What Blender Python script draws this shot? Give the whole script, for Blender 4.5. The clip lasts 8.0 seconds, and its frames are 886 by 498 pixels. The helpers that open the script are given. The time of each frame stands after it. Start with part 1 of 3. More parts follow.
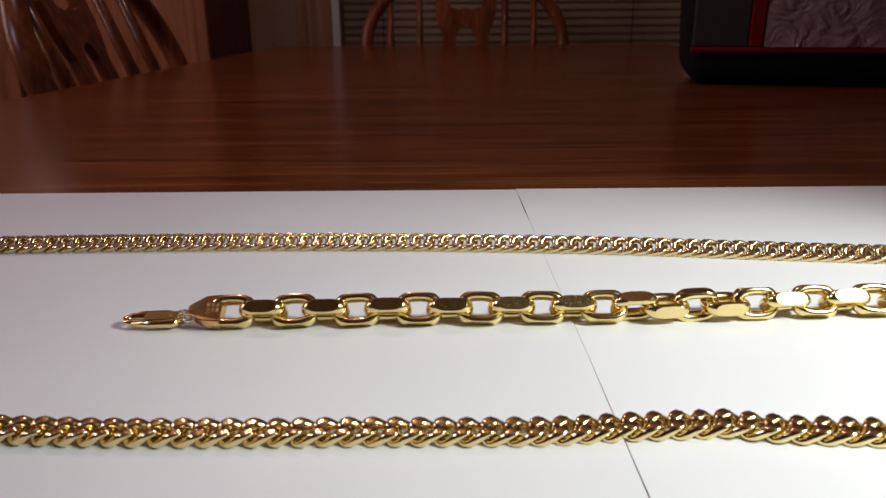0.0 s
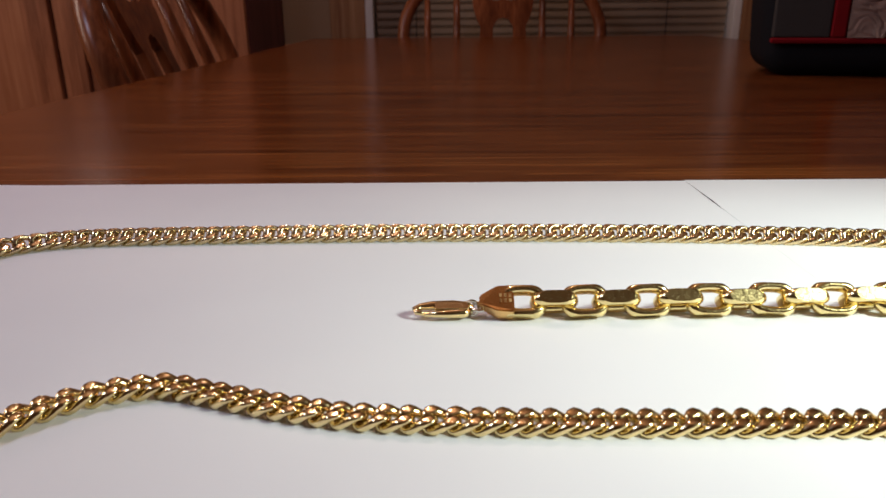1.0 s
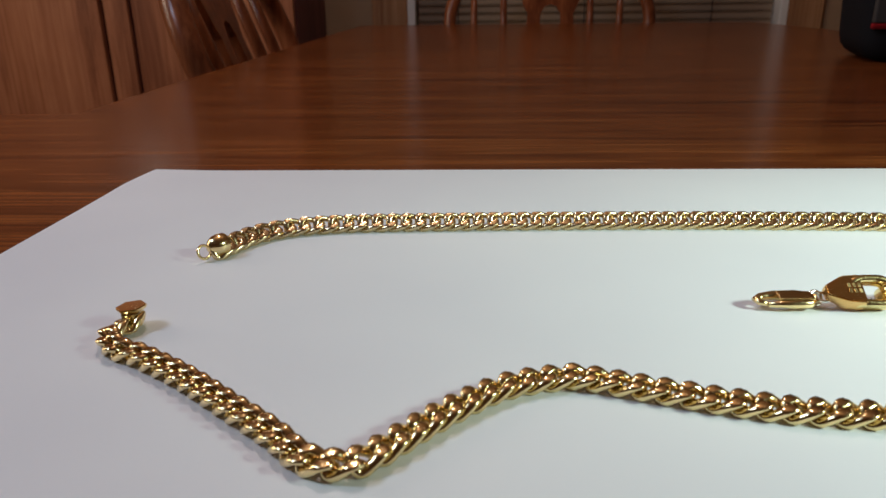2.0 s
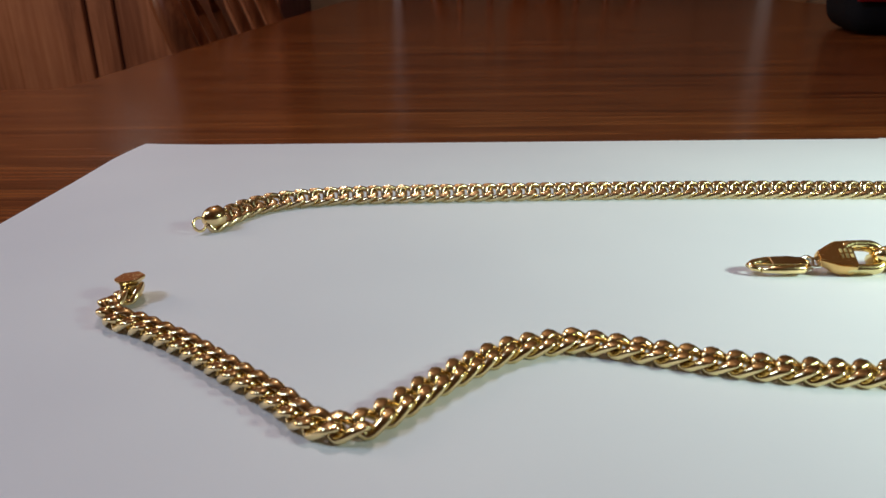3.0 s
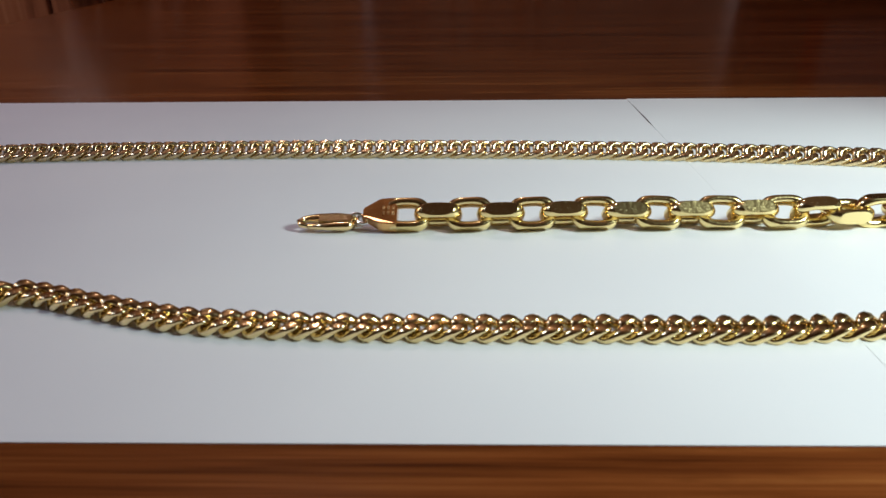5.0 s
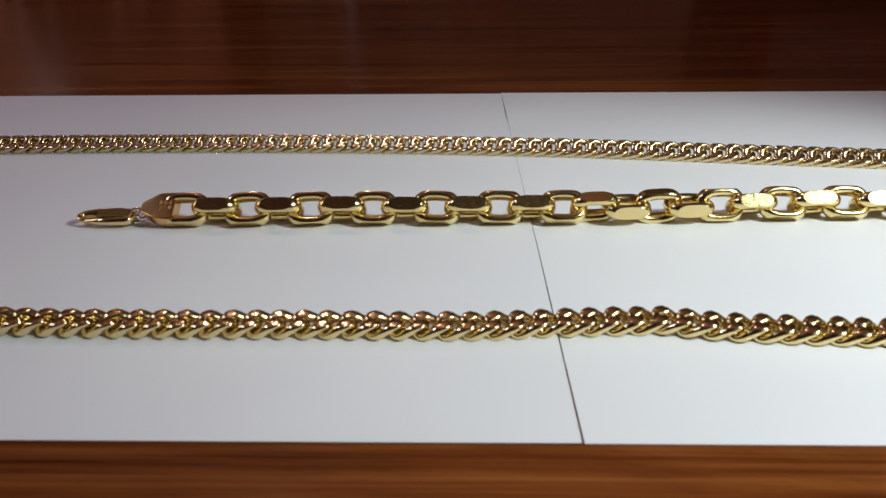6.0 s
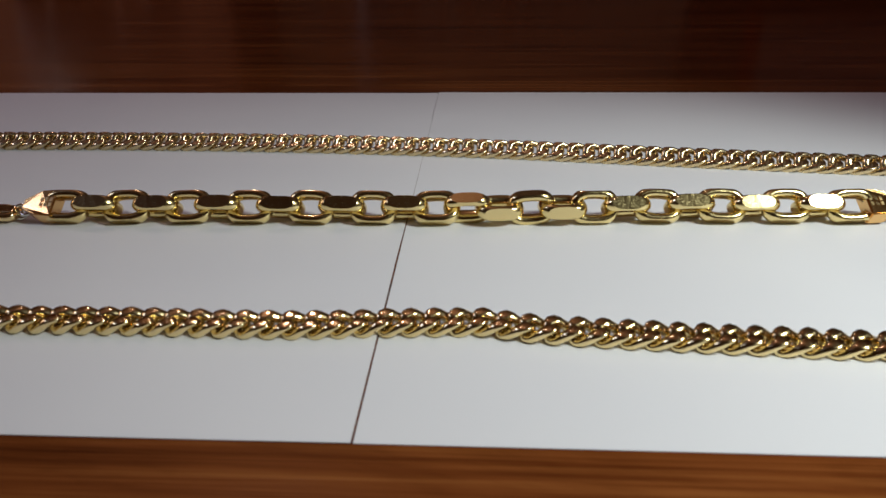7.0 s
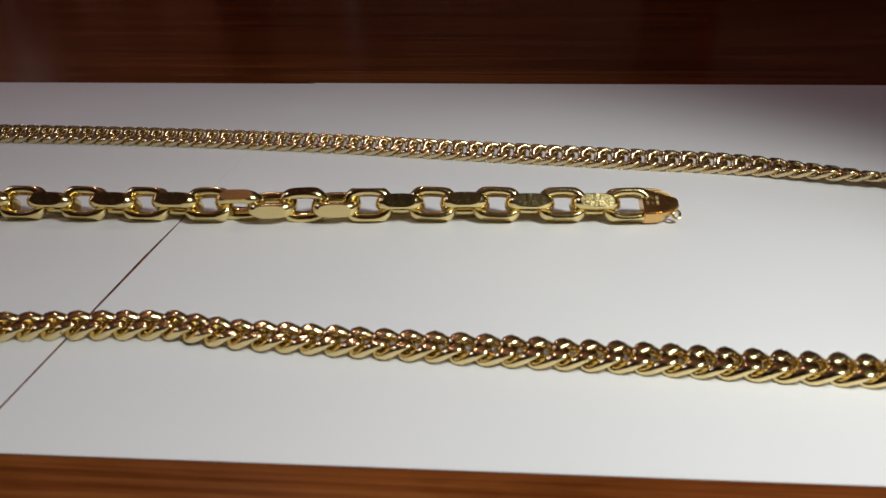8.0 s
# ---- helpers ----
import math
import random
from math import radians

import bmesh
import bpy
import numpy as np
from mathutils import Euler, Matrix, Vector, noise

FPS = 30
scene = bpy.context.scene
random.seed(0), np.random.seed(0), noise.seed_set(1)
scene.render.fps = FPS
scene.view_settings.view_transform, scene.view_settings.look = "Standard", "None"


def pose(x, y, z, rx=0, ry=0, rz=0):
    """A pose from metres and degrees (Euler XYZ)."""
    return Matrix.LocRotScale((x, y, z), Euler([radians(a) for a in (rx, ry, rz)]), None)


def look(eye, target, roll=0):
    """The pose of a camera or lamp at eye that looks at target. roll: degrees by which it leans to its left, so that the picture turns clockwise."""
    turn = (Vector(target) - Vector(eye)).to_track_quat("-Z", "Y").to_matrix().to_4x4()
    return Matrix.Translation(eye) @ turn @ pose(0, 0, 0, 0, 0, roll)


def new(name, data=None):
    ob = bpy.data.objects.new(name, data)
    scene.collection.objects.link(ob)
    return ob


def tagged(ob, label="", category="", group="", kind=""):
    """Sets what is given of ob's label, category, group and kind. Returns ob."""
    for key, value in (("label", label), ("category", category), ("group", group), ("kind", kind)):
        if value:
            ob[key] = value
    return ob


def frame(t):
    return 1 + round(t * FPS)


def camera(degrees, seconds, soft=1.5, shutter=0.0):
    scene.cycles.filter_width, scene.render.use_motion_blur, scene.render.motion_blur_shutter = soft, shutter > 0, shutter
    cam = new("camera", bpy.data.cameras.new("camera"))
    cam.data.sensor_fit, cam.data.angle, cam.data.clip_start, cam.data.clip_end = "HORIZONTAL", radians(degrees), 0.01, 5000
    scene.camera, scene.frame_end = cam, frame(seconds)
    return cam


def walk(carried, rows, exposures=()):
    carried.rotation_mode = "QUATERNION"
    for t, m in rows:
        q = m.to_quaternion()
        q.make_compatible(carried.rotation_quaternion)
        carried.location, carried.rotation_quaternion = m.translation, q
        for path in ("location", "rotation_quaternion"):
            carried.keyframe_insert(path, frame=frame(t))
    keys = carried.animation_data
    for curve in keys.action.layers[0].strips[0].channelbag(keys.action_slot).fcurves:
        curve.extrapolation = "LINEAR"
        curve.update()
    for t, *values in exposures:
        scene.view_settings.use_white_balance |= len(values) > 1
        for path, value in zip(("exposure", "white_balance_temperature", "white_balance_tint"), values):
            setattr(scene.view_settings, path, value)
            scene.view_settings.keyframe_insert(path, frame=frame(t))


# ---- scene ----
cam = camera(64.0, 8.0)
cam.data.dof.use_dof, cam.data.dof.focus_distance, cam.data.dof.aperture_fstop = True, 0.19, 40.0

PATH = [
    (0, (-0.03069, -0.07682, 0.06895), (-0.02714, 1.82148, -0.56069), -0.44),
    (0.5, (-0.05922, -0.07495, 0.06875), (-0.04867, 1.81065, -0.5979), -0.54),
    (1, (-0.09559, -0.07632, 0.06869), (-0.11886, 1.8153, -0.58034), -0.57),
    (1.5, (-0.13199, -0.07454, 0.06755), (-0.15335, 1.80357, -0.61966), -0.49),
    (2, (-0.16882, -0.07285, 0.06722), (-0.2326, 1.80761, -0.61087), -0.63),
    (2.2, (-0.17586, -0.07353, 0.06741), (-0.23784, 1.80653, -0.61195), -0.70),
    (3.3, (-0.16387, -0.07478, 0.06516), (-0.17079, 1.7676, -0.71302), -0.54),
    (3.5, (-0.15342, -0.07532, 0.06502), (-0.14954, 1.75366, -0.74419), -0.47),
    (4, (-0.13138, -0.07667, 0.06304), (-0.12496, 1.73159, -0.79146), -0.52),
    (4.5, (-0.10735, -0.0781, 0.0621), (-0.1283, 1.7566, -0.7497), -0.07),
    (5, (-0.06731, -0.07659, 0.06426), (-0.11178, 1.74217, -0.76647), -0.67),
    (5.2, (-0.05478, -0.07481, 0.06444), (-0.07804, 1.742, -0.77142), -0.41),
    (6.3, (-0.00801, -0.0754, 0.06373), (-0.07371, 1.73452, -0.78472), -0.71),
    (6.5, (-0.00392, -0.07592, 0.06381), (-0.08364, 1.73329, -0.78498), -0.72),
    (7, (0.01691, -0.07444, 0.0643), (-0.08595, 1.73217, -0.78751), -0.74),
    (7.5, (0.04915, -0.06961, 0.0654), (-0.04479, 1.7134, -0.83574), -0.68),
    (8, (0.06939, -0.06802, 0.06512), (-0.0537, 1.72028, -0.82193), -0.70),
]
walk(cam, [(t, look(eye, target, roll)) for t, eye, target, roll in PATH],
     [(0, -0.28, 6700, 22), (0.5, 0.12, 6700, 18), (1, 0.38, 6700, 14), (1.5, 0.46, 6500, 2), (2, 0.55, 6300, -3), (3.5, 0.38, 6150, -1), (4, 0.16, 6050, 2), (4.5, 0.08, 6050, 5), (5.2, -0.22, 6300, 14), (6.5, -0.82, 6450, 21), (7, -1.05, 6550, 22), (7.5, -1.42, 6600, 23), (8, -1.28, 6800, 25)])

# ---- world and light ----
world = bpy.data.worlds.new("world")
scene.world = world
world.use_nodes = True
world.node_tree.nodes["Background"].inputs[0].default_value = (0.30, 0.32, 0.36, 1)
world.node_tree.nodes["Background"].inputs[1].default_value = 0.05


def area_lamp(name, eye, target, size, power, color):
    data = bpy.data.lights.new(name, "AREA")
    data.shape, data.size, data.size_y = "RECTANGLE", size[0], size[1]
    data.energy, data.color = power, color
    ob = new(name, data)
    ob.matrix_world = look(eye, target)
    return ob


def spot_lamp(name, eye, target, cone, radius, power, color):
    data = bpy.data.lights.new(name, "SPOT")
    data.spot_size, data.spot_blend, data.shadow_soft_size = radians(cone), 1.0, radius
    data.energy, data.color = power, color
    ob = new(name, data)
    ob.matrix_world = look(eye, target)
    return ob


def point_lamp(name, eye, radius, power, color):
    data = bpy.data.lights.new(name, "POINT")
    data.shadow_soft_size, data.energy, data.color = radius, power, color
    ob = new(name, data)
    ob.matrix_world = Matrix.Translation(eye)
    return ob


spot_lamp("work_light", (0.250, -0.06, 0.23), (0.074, 0.038, 0), 65, 0.035, 8.9, (0.84, 1.0, 0.92))
area_lamp("side_lamp", (-0.85, 0.02, 0.72), (-0.1, 0.08, 0), (0.20, 0.20), 2.2, (0.60, 0.70, 1.0))
# unseen fill added at the west wall to brighten cabinet and chair; no window there
area_lamp("side_fill_light", (-1.70, 0.55, 0.55), (-0.6, 1.2, 0.0), (0.60, 0.80), 7.5, (1.0, 0.78, 0.66))
# unseen thin strip added only to make the pale streak mirrored in the tabletop
area_lamp("streak_light", (-0.66, 1.02, 0.42), (-0.2, 0.2, 0.1), (0.03, 0.24), 0.07, (1.0, 0.92, 0.88))
point_lamp("ceiling_light", (-0.35, 0.75, 1.25), 0.05, 8.6, (1.0, 0.82, 0.86))


# ---- materials ----
def material(name, base, rough=0.5, metal=0.0):
    mat = bpy.data.materials.new(name)
    mat.use_nodes = True
    tree = mat.node_tree
    bsdf = tree.nodes["Principled BSDF"]
    bsdf.inputs["Base Color"].default_value = (*base, 1)
    bsdf.inputs["Roughness"].default_value = rough
    bsdf.inputs["Metallic"].default_value = metal
    return mat, tree, bsdf


def node(tree, kind, **inputs):
    n = tree.nodes.new(kind)
    for key, value in inputs.items():
        n.inputs[key.replace("_", " ")].default_value = value
    return n


def ramp(tree, source, stops):
    r = tree.nodes.new("ShaderNodeValToRGB")
    el = r.color_ramp.elements
    while len(el) < len(stops):
        el.new(0.5)
    for e, (p, c) in zip(el, stops):
        e.position, e.color = p, (*c, 1)
    tree.links.new(source, r.inputs[0])
    return r.outputs[0]


def coords(tree, scale, which="Object"):
    tc = tree.nodes.new("ShaderNodeTexCoord")
    mp = tree.nodes.new("ShaderNodeMapping")
    mp.inputs["Scale"].default_value = scale
    tree.links.new(tc.outputs[which], mp.inputs["Vector"])
    return mp.outputs[0]


def bump(tree, bsdf, height, strength, distance):
    b = tree.nodes.new("ShaderNodeBump")
    b.inputs["Strength"].default_value, b.inputs["Distance"].default_value = strength, distance
    tree.links.new(height, b.inputs["Height"])
    tree.links.new(b.outputs[0], bsdf.inputs["Normal"])


def wood(name, dark, mid, light, along, rough=0.35, fine=260.0, coat=0.0):
    """Wood with long grain along one axis: 0 x, 1 y, 2 z."""
    mat, tree, bsdf = material(name, mid, rough)
    stretch = [fine] * 3
    stretch[along] = fine / 60
    n1 = node(tree, "ShaderNodeTexNoise", Scale=1.0, Detail=5.0, Roughness=0.65)
    tree.links.new(coords(tree, stretch), n1.inputs["Vector"])
    wide = [fine / 4] * 3
    wide[along] = fine / 200
    n2 = node(tree, "ShaderNodeTexNoise", Scale=1.0, Detail=3.0, Distortion=0.6)
    tree.links.new(coords(tree, wide), n2.inputs["Vector"])
    mix = tree.nodes.new("ShaderNodeMix")
    mix.inputs[0].default_value = 0.36
    tree.links.new(n1.outputs[0], mix.inputs[2])
    tree.links.new(n2.outputs[0], mix.inputs[3])
    color = ramp(tree, mix.outputs[0], [(0.38, dark), (0.5, mid), (0.62, light)])
    band = [fine / 14] * 3
    band[along] = fine / 110
    n3 = node(tree, "ShaderNodeTexNoise", Scale=1.0, Detail=6.0, Roughness=0.7, Distortion=1.1)
    tree.links.new(coords(tree, band), n3.inputs["Vector"])
    tone = tree.nodes.new("ShaderNodeMix")
    tone.data_type, tone.blend_type = "RGBA", "MULTIPLY"
    tone.inputs["Factor"].default_value = 1.0
    tree.links.new(color, tone.inputs[6])
    tree.links.new(ramp(tree, n3.outputs[0], [(0.36, (0.64, 0.59, 0.57)), (0.48, (0.95, 0.95, 0.95)), (0.66, (1.14, 1.2, 1.2))]), tone.inputs[7])
    tree.links.new(tone.outputs[2], bsdf.inputs["Base Color"])
    bump(tree, bsdf, n1.outputs[0], 0.15, 0.0004)
    bsdf.inputs["Coat Weight"].default_value = coat
    bsdf.inputs["Coat Roughness"].default_value = 0.22
    bsdf.inputs["Specular IOR Level"].default_value = 0.24
    return mat


TABLE_WOOD = wood("table_wood", (0.058, 0.013, 0.003), (0.160, 0.040, 0.009), (0.250, 0.078, 0.018), 0, 0.22, 520.0)
TABLE_WOOD.node_tree.nodes["Principled BSDF"].inputs["Specular IOR Level"].default_value = 0.20
CHAIR_WOOD = wood("chair_wood", (0.11, 0.030, 0.011), (0.20, 0.058, 0.021), (0.28, 0.092, 0.036), 2, 0.28, 160.0, 0.2)
CABINET_WOOD = wood("cabinet_wood", (0.22, 0.076, 0.034), (0.30, 0.112, 0.054), (0.37, 0.150, 0.076), 2, 0.45, 120.0)
TRIM_WOOD = wood("trim_wood", (0.30, 0.15, 0.07), (0.38, 0.19, 0.09), (0.44, 0.24, 0.12), 2, 0.5, 120.0)


def paper_material():
    mat, tree, bsdf = material("paper", (0.80, 0.80, 0.80), 0.5)
    n = node(tree, "ShaderNodeTexNoise", Scale=900.0, Detail=4.0, Roughness=0.6)
    tree.links.new(coords(tree, (1, 1, 1)), n.inputs["Vector"])
    big = node(tree, "ShaderNodeTexNoise", Scale=14.0, Detail=2.0)
    tree.links.new(coords(tree, (1, 1, 1)), big.inputs["Vector"])
    tree.links.new(ramp(tree, big.outputs[0], [(0.3, (0.77, 0.77, 0.785)), (0.7, (0.82, 0.82, 0.825))]), bsdf.inputs["Base Color"])
    bump(tree, bsdf, n.outputs[0], 0.12, 0.0001)
    bsdf.inputs["Specular IOR Level"].default_value = 0.6
    return mat


def gold_material(name, base, rough, relief=0.05, grain=700.0):
    mat, tree, bsdf = material(name, base, rough, 1.0)
    n = node(tree, "ShaderNodeTexNoise", Scale=grain, Detail=3.0)
    tree.links.new(coords(tree, (1, 1, 1)), n.inputs["Vector"])
    tree.links.new(ramp(tree, n.outputs[0], [(0.35, (rough * 0.6,) * 3), (0.75, (rough * 1.6,) * 3)]), bsdf.inputs["Roughness"])
    bump(tree, bsdf, n.outputs[0], relief, 0.0002)
    return mat


def wall_material(name, base, rough=0.8):
    mat, tree, bsdf = material(name, base, rough)
    n = node(tree, "ShaderNodeTexNoise", Scale=220.0, Detail=4.0)
    tree.links.new(coords(tree, (1, 1, 1)), n.inputs["Vector"])
    big = node(tree, "ShaderNodeTexNoise", Scale=2.0, Detail=2.0)
    tree.links.new(coords(tree, (1, 1, 1)), big.inputs["Vector"])
    lo, hi = tuple(c * 0.9 for c in base), tuple(min(1, c * 1.08) for c in base)
    tree.links.new(ramp(tree, big.outputs[0], [(0.3, lo), (0.7, hi)]), bsdf.inputs["Base Color"])
    bump(tree, bsdf, n.outputs[0], 0.2, 0.001)
    return mat


PAPER = paper_material()
GOLD = gold_material("yellow_gold", (0.88, 0.69, 0.35), 0.18, 0.02, 1800.0)
WALL = wall_material("wall_paint", (0.34, 0.22, 0.13))
CEILING = wall_material("ceiling_paint", (0.62, 0.40, 0.25))
CARPET = wall_material("floor_carpet", (0.22, 0.17, 0.13), 0.95)
WHITE = wall_material("white_paint", (0.75, 0.73, 0.70), 0.45)
BLIND = wall_material("blind_slat", (0.60, 0.46, 0.34), 0.3)
BLACK = wall_material("black_fabric", (0.012, 0.012, 0.014), 0.8)
GREY = wall_material("grey_mesh_fabric", (0.058, 0.052, 0.048), 0.75)
RED = wall_material("red_piping", (0.22, 0.008, 0.012), 0.8)
DARK = material("dark_gap", (0.01, 0.008, 0.006), 0.9)[0]
NIGHT = material("night_glass", (0.01, 0.01, 0.012), 0.08)[0]
STEEL = material("steel", (0.90, 0.88, 0.82), 0.22, 1.0)[0]
DEEP_GOLD = gold_material("deep_gold", (0.75, 0.58, 0.33), 0.24, 0.02, 1800.0)
CUT_GOLD = gold_material("cut_gold", (0.88, 0.70, 0.33), 0.19, 0.011, 3200.0)
SATIN = gold_material("satin_gold", (0.80, 0.49, 0.19), 0.20, 0.002, 4500.0)
STAMP = gold_material("stamped_gold", (0.80, 0.60, 0.28), 0.35)


def plastic_material():
    mat, tree, bsdf = material("clear_plastic", (0.32, 0.22, 0.18), 0.08)
    n = node(tree, "ShaderNodeTexNoise", Scale=38.0, Detail=3.0, Distortion=1.2)
    tree.links.new(coords(tree, (1, 1, 1)), n.inputs["Vector"])
    bump(tree, bsdf, n.outputs[0], 1.0, 0.009)
    return mat


PLASTIC = plastic_material()
for soft in (BLACK, GREY, RED):
    soft.node_tree.nodes["Principled BSDF"].inputs["Specular IOR Level"].default_value = 0.08


# ---- mesh helpers ----
def mesh_from(bm, name, mat, smooth=False):
    me = bpy.data.meshes.new(name)
    bm.normal_update()
    bm.to_mesh(me)
    bm.free()
    me.materials.append(mat)
    if smooth:
        me.polygons.foreach_set("use_smooth", [True] * len(me.polygons))
    return me


def part(name, bm, mat, parent=None, label="", smooth=False):
    ob = new(name, mesh_from(bm, name, mat, smooth))
    if parent is not None:
        ob.parent = parent
    return tagged(ob, label)


def piece(name, me, parent, m):
    ob = new(name, me)
    ob.parent = parent
    ob.matrix_basis = m
    return ob


def thing(name, label, category, m=None, group="", kind=""):
    ob = new(name)
    if m is not None:
        ob.matrix_basis = m
    return tagged(ob, label, category, group, kind)


def box(x0, x1, y0, y1, z0, z1, bevel=0.0, bm=None, seg=2):
    own = bm is None
    bm = bm or bmesh.new()
    r = bmesh.ops.create_cube(bm, size=1.0)
    bmesh.ops.transform(bm, verts=r["verts"], matrix=Matrix.Translation(((x0 + x1) / 2, (y0 + y1) / 2, (z0 + z1) / 2)) @ Matrix.Diagonal((x1 - x0, y1 - y0, z1 - z0, 1)))
    if bevel:
        edges = list({e for v in r["verts"] for e in v.link_edges})
        bmesh.ops.bevel(bm, geom=edges, offset=bevel, segments=seg, affect="EDGES", profile=0.5)
    return bm


def sweep(points, radii, sides=12, closed=False, bm=None, up=(0, 0, 1), flat=1.0):
    """A tube along points; flat squeezes it along the side direction."""
    bm = bm or bmesh.new()
    n = len(points)
    pts = [Vector(p) for p in points]
    rings = []
    for i, p in enumerate(pts):
        a = pts[(i - 1) % n] if closed or i else pts[0]
        b = pts[(i + 1) % n] if closed or i < n - 1 else pts[-1]
        d = (b - a).normalized()
        s = d.cross(Vector(up))
        s = s.normalized() if s.length > 1e-6 else Vector((1, 0, 0))
        u = s.cross(d).normalized()
        r = radii[i] if isinstance(radii, (list, tuple)) else radii
        rings.append([bm.verts.new(p + r * (math.cos(k * math.tau / sides) * s * flat + math.sin(k * math.tau / sides) * u)) for k in range(sides)])
    for i in range(n if closed else n - 1):
        A, B = rings[i], rings[(i + 1) % n]
        for k in range(sides):
            bm.faces.new((A[k], A[(k + 1) % sides], B[(k + 1) % sides], B[k]))
    if not closed:
        bm.faces.new(rings[0][::-1])
        bm.faces.new(rings[-1])
    bmesh.ops.recalc_face_normals(bm, faces=bm.faces)
    return bm


def plate(outline, z0, z1, bevel=0.0, holes=()):
    """A flat plate in the xz plane: outline of (x, z), thickness along y from z0 to z1."""
    bm = bmesh.new()
    edges = []
    for loop in (outline, *holes):
        vs = [bm.verts.new((x, z0, z)) for x, z in loop]
        edges += [bm.edges.new((vs[i], vs[(i + 1) % len(vs)])) for i in range(len(vs))]
    bmesh.ops.triangle_fill(bm, edges=edges, use_beauty=True)
    r = bmesh.ops.extrude_face_region(bm, geom=list(bm.faces))
    bmesh.ops.translate(bm, vec=(0, z1 - z0, 0), verts=[v for v in r["geom"] if isinstance(v, bmesh.types.BMVert)])
    bmesh.ops.recalc_face_normals(bm, faces=bm.faces)
    return bm


def smooth_line(ctrl, step):
    """Points at even steps along a soft curve through the control points, each with its direction."""
    P = [Vector(c) for c in ctrl]
    P = [2 * P[0] - P[1]] + P + [2 * P[-1] - P[-2]]
    dense = []
    for i in range(1, len(P) - 2):
        a, b, c, d = P[i - 1:i + 3]
        for k in range(60):
            t = k / 60
            dense.append(0.5 * (2 * b + (c - a) * t + (2 * a - 5 * b + 4 * c - d) * t * t + (3 * b - a - 3 * c + d) * t ** 3))
    dense.append(P[-2])
    out, run, want = [], 0.0, 0.0
    for p, q in zip(dense, dense[1:]):
        seg = (q - p).length
        while run + seg >= want:
            out.append((p.lerp(q, (want - run) / seg), (q - p).normalized()))
            want += step
        run += seg
    return out


def place_along(p, d, roll=0.0):
    """A pose at p with x along d, turned by roll degrees about it."""
    x = Vector(d).normalized()
    y = Vector((0, 0, 1)).cross(x).normalized()
    z = x.cross(y)
    return Matrix.Translation(p) @ Matrix((x, y, z)).transposed().to_4x4() @ pose(0, 0, 0, roll)


# ---- the room ----
X0, X1, Y0, Y1, ZF, ZC = -1.75, 1.75, -1.9, 2.000, -0.75, 1.66
WX0, WX1, WZ0, WZ1 = -0.330, 0.708, -0.12, 1.18


def setting(name, bm, mat, label, category):
    return tagged(part(name, bm, mat), label, category, kind="structure")


setting("floor", box(X0 - 0.1, X1 + 0.1, Y0 - 0.1, Y1 + 0.1, ZF - 0.05, ZF), CARPET, "plain brown carpeted dining room floor", "floor")
setting("ceiling", box(X0 - 0.1, X1 + 0.1, Y0 - 0.1, Y1 + 0.1, ZC, ZC + 0.05), CEILING, "plain warm beige painted ceiling", "ceiling")
setting("wall_west", box(X0 - 0.1, X0, Y0, Y1 + 0.1, ZF, ZC), WALL, "brown painted side wall of the room", "wall")
setting("wall_east", box(X1, X1 + 0.1, Y0, Y1 + 0.1, ZF, ZC), WALL, "brown painted wall beside the table", "wall")
setting("wall_south", box(X0 - 0.1, X1 + 0.1, Y0 - 0.1, Y0, ZF, ZC), WALL, "brown painted wall across from the window", "wall")
bm = box(X0, WX0, Y1, Y1 + 0.1, ZF, ZC)
box(WX1, X1, Y1, Y1 + 0.1, ZF, ZC, bm=bm)
box(WX0, WX1, Y1, Y1 + 0.1, ZF, WZ0, bm=bm)
box(WX0, WX1, Y1, Y1 + 0.1, WZ1, ZC, bm=bm)
setting("wall_north", bm, WALL, "dim brown painted wall with the window", "wall")

window = thing("window_1", "white framed window behind lowered blinds", "window", kind="structure")
part("window_frame", box(WX0, WX0 + 0.022, Y1 - 0.012, Y1 + 0.08, WZ0, WZ1, 0.003), WHITE, window)
part("window_frame", box(WX1 - 0.022, WX1, Y1 - 0.012, Y1 + 0.08, WZ0, WZ1, 0.003), WHITE, window)
part("window_frame", box(WX0 + 0.022, WX1 - 0.022, Y1 - 0.012, Y1 + 0.08, WZ1 - 0.022, WZ1, 0.003), WHITE, window)
part("window_sill", box(WX0 - 0.02, WX1 + 0.02, Y1 - 0.03, Y1 + 0.08, WZ0 - 0.02, WZ0, 0.004), WHITE, window)
part("pane", box(WX0 + 0.022, WX1 - 0.022, Y1 + 0.07, Y1 + 0.076, WZ0, WZ1 - 0.022), NIGHT, window, "dark window glass at night")
setting("trim", box(-0.428, WX0, Y1 - 0.014, Y1, ZF, WZ1 + 0.09, 0.003), TRIM_WOOD, "light brown wooden window casing", "window casing")
setting("trim", box(WX1, WX1 + 0.094, Y1 - 0.014, Y1, ZF, WZ1 + 0.09, 0.003), TRIM_WOOD, "light brown wooden window casing", "window casing")
setting("trim", box(WX0, WX1, Y1 - 0.014, Y1, WZ1, WZ1 + 0.09, 0.003), TRIM_WOOD, "light brown wooden window casing", "window casing")

